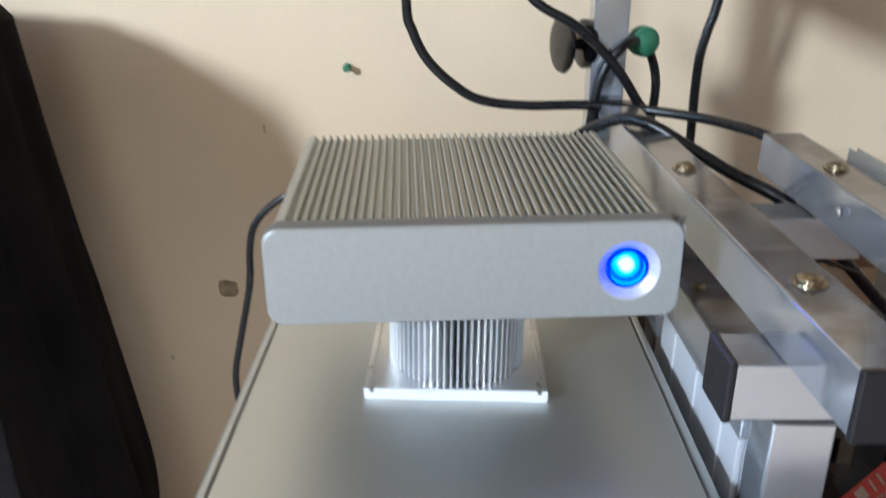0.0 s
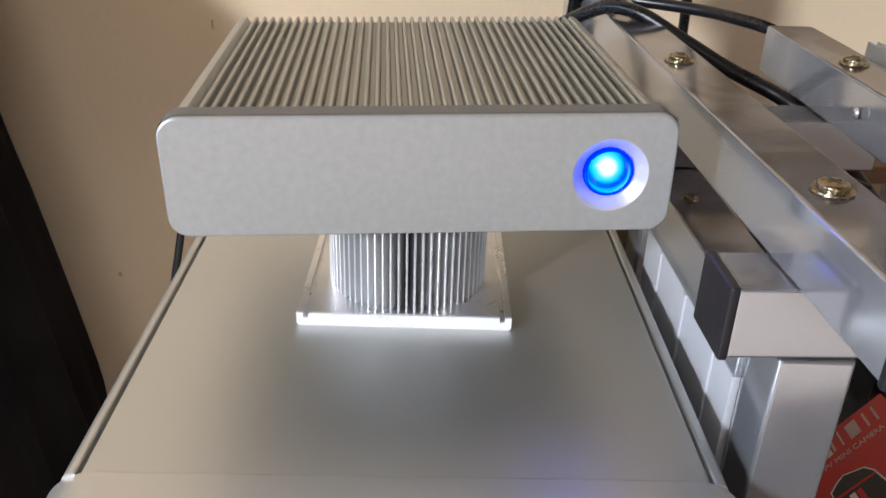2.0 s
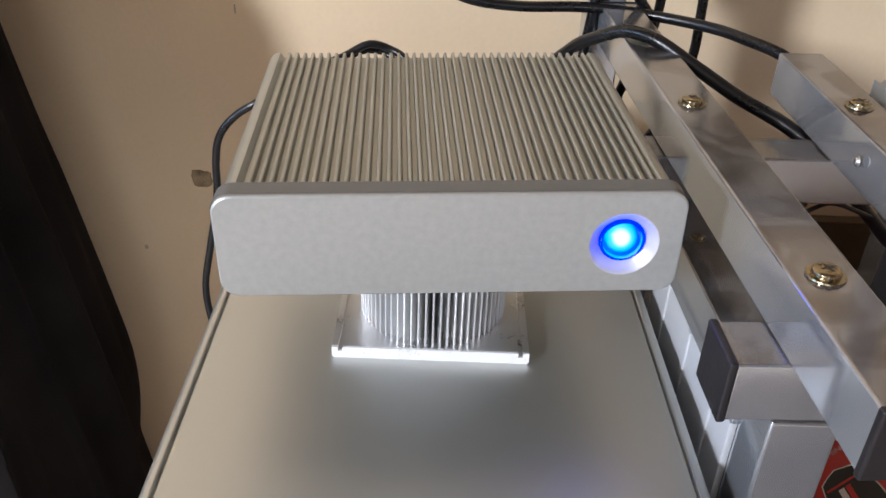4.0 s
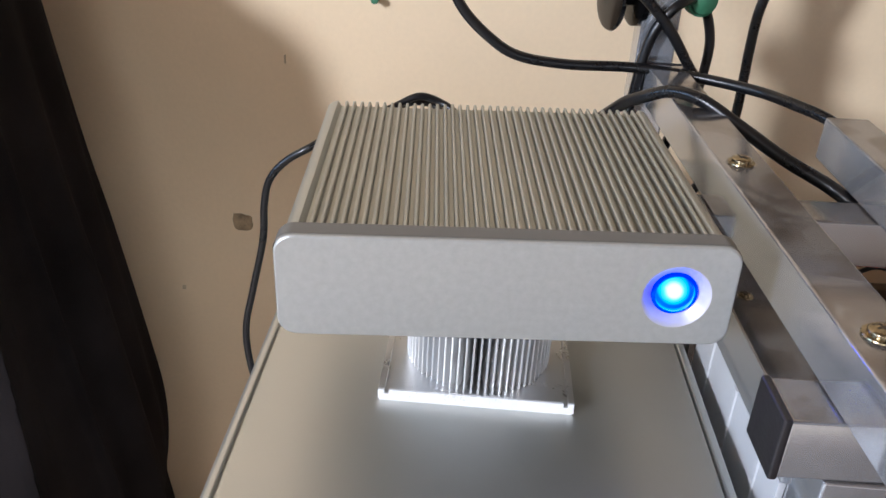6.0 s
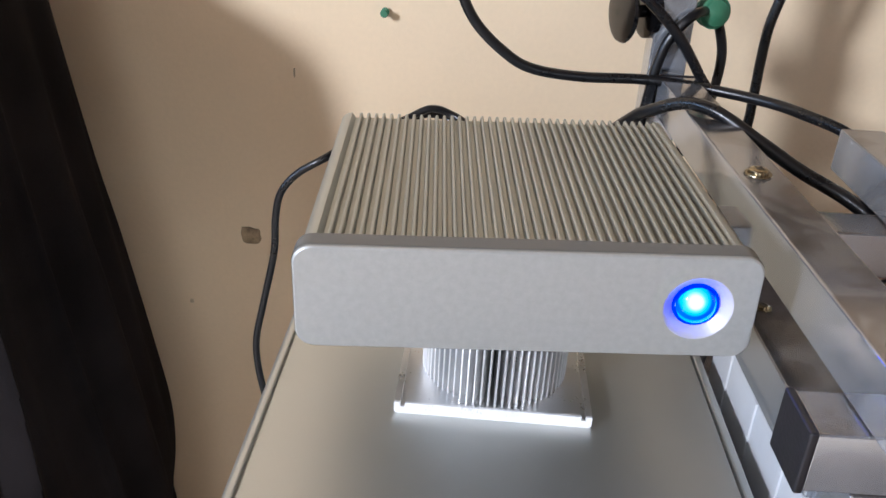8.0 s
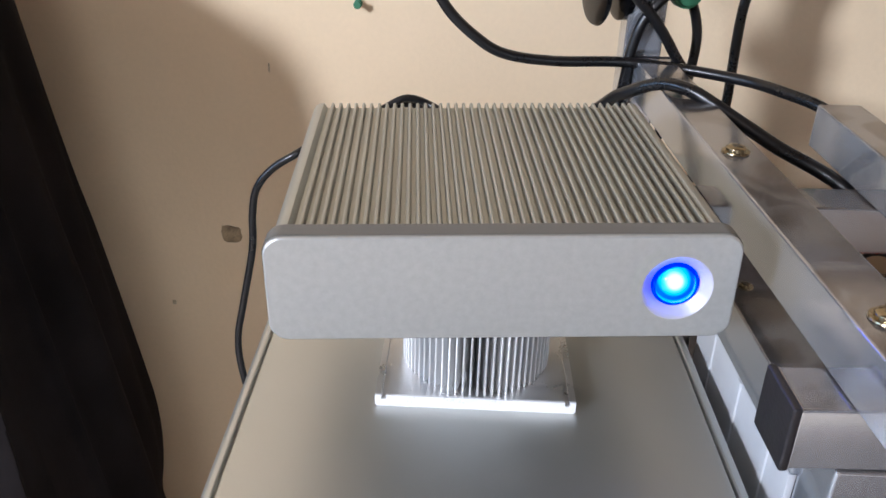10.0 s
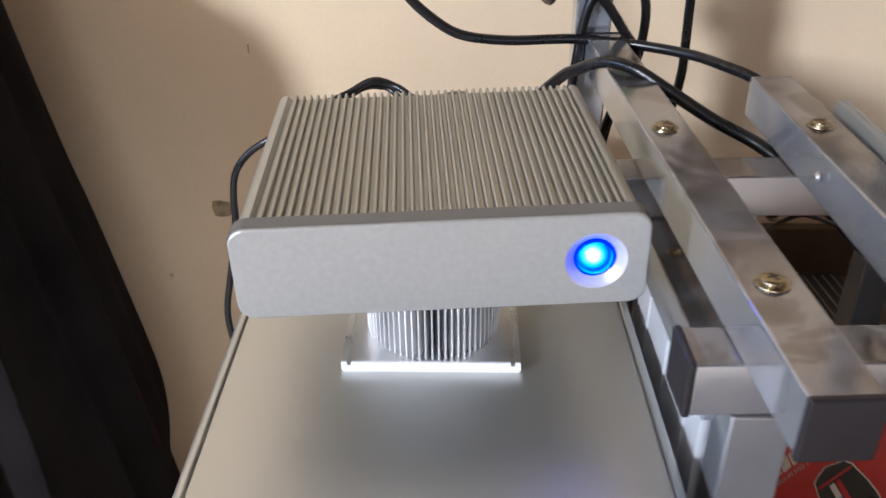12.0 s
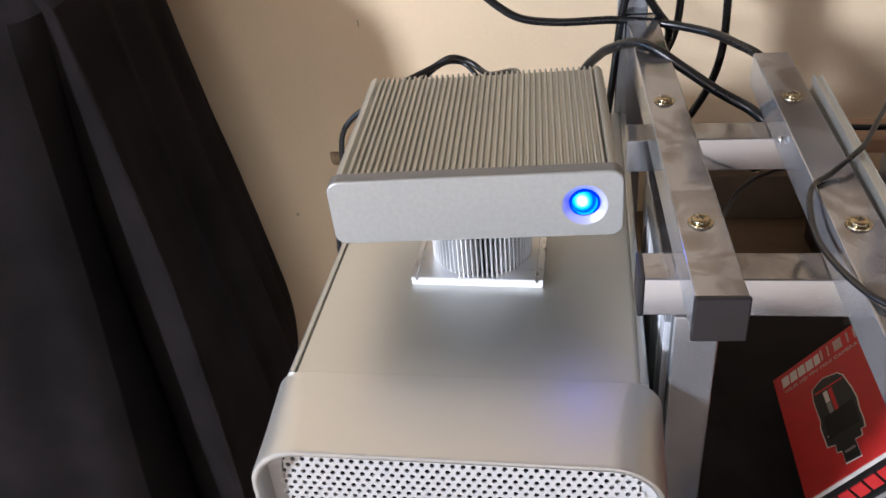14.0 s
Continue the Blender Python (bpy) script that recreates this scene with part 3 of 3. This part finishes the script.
part("head", lathe([(0.0, 0.0125), (0.0028, 0.0125), (0.0035, 0.0115), (0.0032, 0.0098), (0.0021, 0.009), (0.0021, 0.005), (0.0034, 0.004), (0.0036, 0.003), (0.0, 0.003)], 24), GREEN, pp)
part("point", lathe([(0.0005, 0.0035), (0.0005, -0.004)], 8), STEEL, pp)


def patch(name, x, z, w, h, seed, material, label):
    rnd = random.Random(seed)
    bm = bmesh.new()
    n = 22
    ring = []
    for k in range(n):
        a = 2 * math.pi * k / n
        s = max(abs(math.cos(a)), abs(math.sin(a)))
        q = rnd.uniform(0.86, 1.05) / s ** 0.8
        ring.append((w / 2 * q * math.cos(a), h / 2 * q * math.sin(a)))
    rings = [[bm.verts.new((x + a * k, WY - d, z + b * k)) for a, b in ring] for k, d in ((1.0, 0.0001), (0.94, 0.0009), (0.5, 0.0012))]
    mid = bm.verts.new((x, WY - 0.0013, z))
    for a, b in zip(rings, rings[1:]):
        for k in range(n):
            bm.faces.new((a[k], a[(k + 1) % n], b[(k + 1) % n], b[k]))
    for k in range(n):
        bm.faces.new((rings[-1][k], rings[-1][(k + 1) % n], mid))
    return tagged(part(name, bm, material), label, "wall mark")


patch("glue_mark", -0.2335, 0.8165, 0.0215, 0.0185, 4, SCUFF, "square brown glue mark on the cream wall")
patch("scratch_mark", -0.185, 0.985, 0.0016, 0.009, 7, FAINT, "small brown scratch on the cream wall")
patch("scratch_mark", -0.3, 0.735, 0.004, 0.005, 8, FAINT, "small brown speck on the cream wall")


# ---- black cloth draped over a stand ----
def draped_cloth():
    # the plan of the covered stand's top, from the wall side forwards and off to the far side
    plan = [(-0.64, 0.35), (-0.44, 0.345), (-0.362, 0.335), (-0.335, 0.305), (-0.330, 0.265), (-0.327, 0.215), (-0.329, 0.17), (-0.348, 0.135), (-0.395, 0.12), (-0.5, 0.11), (-0.64, 0.1)]
    line = smooth_line([(x, y, 0) for x, y in plan], 90)
    rows = 64
    grid = []
    bm = bmesh.new()
    ztop = CLOTH_TOP
    for i in range(rows + 1):
        v = i / rows
        row = []
        for k, p in enumerate(line):
            u = k / (len(line) - 1)
            d = line[min(k + 1, len(line) - 1)] - line[max(k - 1, 0)]
            nrm = Vector((d.y, -d.x, 0)).normalized() * (-1)
            if nrm.x * (p.x + 0.55) + nrm.y * (p.y - 0.19) < 0:
                nrm = -nrm
            drop = v * (ztop - 0.01)
            flare = 0.135 * drop - 1.5 * max(0, min(drop - 0.43, 0.12)) ** 2 + 0.005 * max(0, 1 - drop / 0.2)
            s = min(1, drop / 0.25)
            fold = 0.007 * math.sin(u * 31 + 0.8 * math.sin(drop * 3)) + 0.004 * math.sin(u * 57 + 2.0) + 0.008 * noise.noise((u * 6, drop * 2.2, 3.1))
            fold = fold * s
            rim = (0.012 + 0.07 * max(0, u - 0.6) / 0.4) * max(0, 1 - drop / (0.015 + 0.15 * max(0, u - 0.6))) ** 2
            w = u + 0.022 * max(0, 1 - drop / 0.45)
            ridge = 0.012 * s * math.exp(-abs((w - 0.663) / 0.006) ** 1.5) - 0.075 * s * max(0, min((w - 0.668) / 0.011, (0.745 - w) / 0.066)) + 0.012 * s * max(0, u - 0.8) * math.sin(u * 70) + 0.009 * s * math.exp(-((u - 0.53) / 0.012) ** 2)
            q = p + nrm * (flare + fold + ridge - rim)
            row.append(bm.verts.new((q.x, q.y, ztop - drop + 0.006 * noise.noise((u * 9, 0, 1)) * (1 - v))))
        grid.append(row)
    for a, b in zip(grid, grid[1:]):
        for k in range(len(line) - 1):
            bm.faces.new((a[k], a[k + 1], b[k + 1], b[k]))
    # gently sagging top
    mid = [bm.verts.new((-0.62, v.co.y * 0.6 + 0.075, ztop - 0.004)) for v in grid[0]]
    for k in range(len(line) - 1):
        bm.faces.new((mid[k], mid[k + 1], grid[0][k + 1], grid[0][k]))
    # the stand is set back from the walk, close to the wall
    near = Vector((0.02, -0.32, 1.22))
    for v in bm.verts:
        v.co = near + (v.co - near) * 1.08
        v.co.y, v.co.z = min(v.co.y, WY - 0.008), max(v.co.z, 0.004)
    ob = part("draped_cloth", bm, CLOTH)
    sol = ob.modifiers.new("thickness", "SOLIDIFY")
    sol.thickness = 0.002
    return tagged(ob, "black cloth draped in long folds over a stand", "cloth")


CLOTH_TOP = 1.124
draped_cloth()


# ---- red printed carton leaning under the rails ----
def words(text, size, parent, m, material, name="lettering"):
    cu = bpy.data.curves.new(name, "FONT")
    cu.body, cu.size, cu.extrude = text, size, 0.0002
    tmp = bpy.data.objects.new("tmp", cu)
    scene.collection.objects.link(tmp)
    bpy.context.view_layer.update()
    me = bpy.data.meshes.new_from_object(tmp.evaluated_get(bpy.context.evaluated_depsgraph_get()))
    bpy.data.objects.remove(tmp)
    me.materials.append(material)
    o = new(name, me)
    o.parent = parent
    o.matrix_local = m
    return o


def flat(points, z0, z1):
    bm = bmesh.new()
    lo, hi = [bm.verts.new((x, y, z0)) for x, y in points], [bm.verts.new((x, y, z1)) for x, y in points]
    bm.faces.new(hi), bm.faces.new(lo)
    for k in range(len(points)):
        j = (k + 1) % len(points)
        bm.faces.new((lo[k], lo[j], hi[j], hi[k]))
    return bm


U, V = Vector((0.6767, 0.0901, 0.7308)).normalized(), Vector((-0.0185, -0.9901, 0.1392))
V = (V - U * V.dot(U)).normalized()
Nn = U.cross(-V)
W, L, T = 0.0883, 0.1443, 0.045
P0 = Vector((0.2537, 0.064, 0.8259)) - U * W / 2 - V * L / 2
cm = Matrix(((U.x, -V.x, Nn.x, P0.x), (U.y, -V.y, Nn.y, P0.y), (U.z, -V.z, Nn.z, P0.z), (0, 0, 0, 1)))
carton = thing("carton", cm, "red and black printed cardboard camera box, leaning", "box")
part("red_panel", box(0, W, -L, 0, -0.0012, 0, 0.0003), RED, carton, "red printed panel")
part("black_sides", box(0.0006, W - 0.0006, -L + 0.0006, -0.0006, -T, -0.0013, 0.0004), BLACKCARD, carton, "black printed sides")
part("white_edge", box(0, W, -L - 0.0008, -L + 0.0004, -0.0024, 0.0002), INK, carton)
xs = 0.0073
for w in (0.0068, 0.0066, 0.0066, 0.0066, 0.0052):
    part("title_bar", flat([(xs, -0.0185), (xs + w, -0.018), (xs + w + 0.0005, -0.006), (xs + 0.0005, -0.0065)], 0, 0.0003), INK, carton)
    xs += w + 0.0013
for w in (0.0016, 0.0012, 0.0075, 0.0016, 0.0016):
    part("title_bar", flat([(xs, -0.0175), (xs + w, -0.017), (xs + w + 0.0009, -0.0045), (xs + 0.0009, -0.005)], 0, 0.0003), PALEINK, carton)
    xs += w + 0.0048
words("WI-FI HD FPV MINI CAMERA", 0.0056, carton, pose(0.0073, -0.0262, 0.0002), PALEINK)
cam_shape = [(0.0355, -0.0405), (0.0414, -0.038), (0.0533, -0.0426), (0.0567, -0.0489), (0.0594, -0.0676), (0.0602, -0.0796), (0.0588, -0.0932), (0.0590, -0.1021), (0.0580, -0.1109), (0.0547, -0.1108), (0.0541, -0.1171), (0.0483, -0.1165), (0.0486, -0.1338), (0.0365, -0.1325), (0.0368, -0.1201), (0.0332, -0.1185), (0.0338, -0.1109), (0.0278, -0.1086), (0.0274, -0.0866), (0.0289, -0.0812), (0.0286, -0.0562), (0.0305, -0.0439)]
ccx, ccy = 0.0435, -0.085
part("picture_outline", flat([(ccx + (x - ccx) * 1.06, ccy + (y - ccy) * 1.025) for x, y in cam_shape], 0, 0.0002), INK, carton)
part("picture", flat(cam_shape, 0, 0.0004), BLACKCARD, carton, "black printed picture of a small camera")
part("picture_panel", flat([(0.0315, -0.0785), (0.0575, -0.0785), (0.0565, -0.1035), (0.0305, -0.1035)], 0.0003, 0.0005), HOLE, carton)
part("picture_lens", flat([(0.0385, -0.122), (0.047, -0.122), (0.047, -0.1245), (0.0385, -0.1245)], 0.0003, 0.0006), GREYINK, carton)
part("picture_dot", flat([(0.0305 + 0.0008 * math.cos(k), -0.1 + 0.0008 * math.sin(k)) for k in range(6)], 0.0003, 0.0007), INK, carton)
part("picture_mark", box(0.0375, 0.0412, -0.0665, -0.0535, 0.0003, 0.0006), INK, carton)
part("picture_mark", box(0.0375, 0.0412, -0.079, -0.0675, 0.0003, 0.0006), GREYINK, carton)
part("picture_mark", box(0.0422, 0.0455, -0.079, -0.0535, 0.0003, 0.0006), INKRED, carton)
part("picture_band", flat([(0.0312, -0.0490), (0.0562, -0.0500), (0.0566, -0.0515), (0.0310, -0.0508)], 0.0003, 0.0006), INKRED, carton)
for k in range(5):
    part("brand_bar", box(0.008 + 0.0105 * k, 0.0165 + 0.0105 * k, -L - 0.0009, -L + 0.0004, -0.019, -0.009), INKRED, carton)
part("small_bar", box(0.015, 0.075, -L - 0.0009, -L + 0.0004, -0.029, -0.026), GREYINK, carton)

# dark things below the rails
bag = box(0, 0.22, 0, 0.205, 0, 0.2, 0.02, 5)
for v in bag.verts:
    v.co += Vector((0.3, 0.3, 1)) * 0.012 * noise.noise((v.co.x * 18, v.co.y * 14, 1))
o = part("camera_bag", bag, CLOTH)
o.matrix_world = pose(0.320, 0.005, DESK, 0, 0, -4)
tagged(o, "soft black fabric bag on the desk", "bag")


# black flat case with pale ribs on its lid, at the back of the desk
case = thing("ribbed_case", pose(0.312, 0.272, DESK, 0, 0, 4), "flat black case with pale ribs on its lid", "case")
part("body", box(0, 0.08, 0, 0.13, 0, 0.02, 0.003), BLACKCARD, case)
part("lid", box(-0.001, 0.081, -0.001, 0.131, 0.0205, 0.026, 0.0015), BLACKCARD, case)
for k in range(8):
    part("rib", box(0.007 + 0.0092 * k, 0.0088 + 0.0092 * k, 0.006, 0.124, 0.0255, 0.0275, 0.0004), FRAME, case)


def crumpled_cloth(x0, x1, y0, y1, nx=48, ny=60):
    """A black cloth thrown on the desk, its edge touching the wood."""
    bm = bmesh.new()
    rows = []
    for i in range(nx + 1):
        row = []
        for k in range(ny + 1):
            u, v = i / nx, k / ny
            e = min(1, 8 * min(u, 1 - u, v, 1 - v))
            x, y = x0 + (x1 - x0) * u, y0 + (y1 - y0) * v
            h = (1 - 0.85 * min(1, max(0, (x - 0.185) / 0.03))) * (0.012 + 0.02 * abs(noise.noise((x * 14, y * 9, 2))) + 0.010 * abs(noise.noise((x * 40, y * 22, 5))))
            w = 0.012 * noise.noise((x * 20, y * 20, 9)) * (1 - e)
            row.append(bm.verts.new((x + w, y + w, DESK + 0.001 + h * e)))
        rows.append(row)
    for a, b in zip(rows, rows[1:]):
        for k in range(ny):
            bm.faces.new((a[k], a[k + 1], b[k + 1], b[k]))
    ob = part("crumpled_cloth", bm, RUMPLED)
    ob.modifiers.new("thickness", "SOLIDIFY").thickness = 0.0015
    return tagged(ob, "crumpled black cloth lying on the desk", "cloth")


crumpled_cloth(0.142, 0.315, -0.2, 0.27)
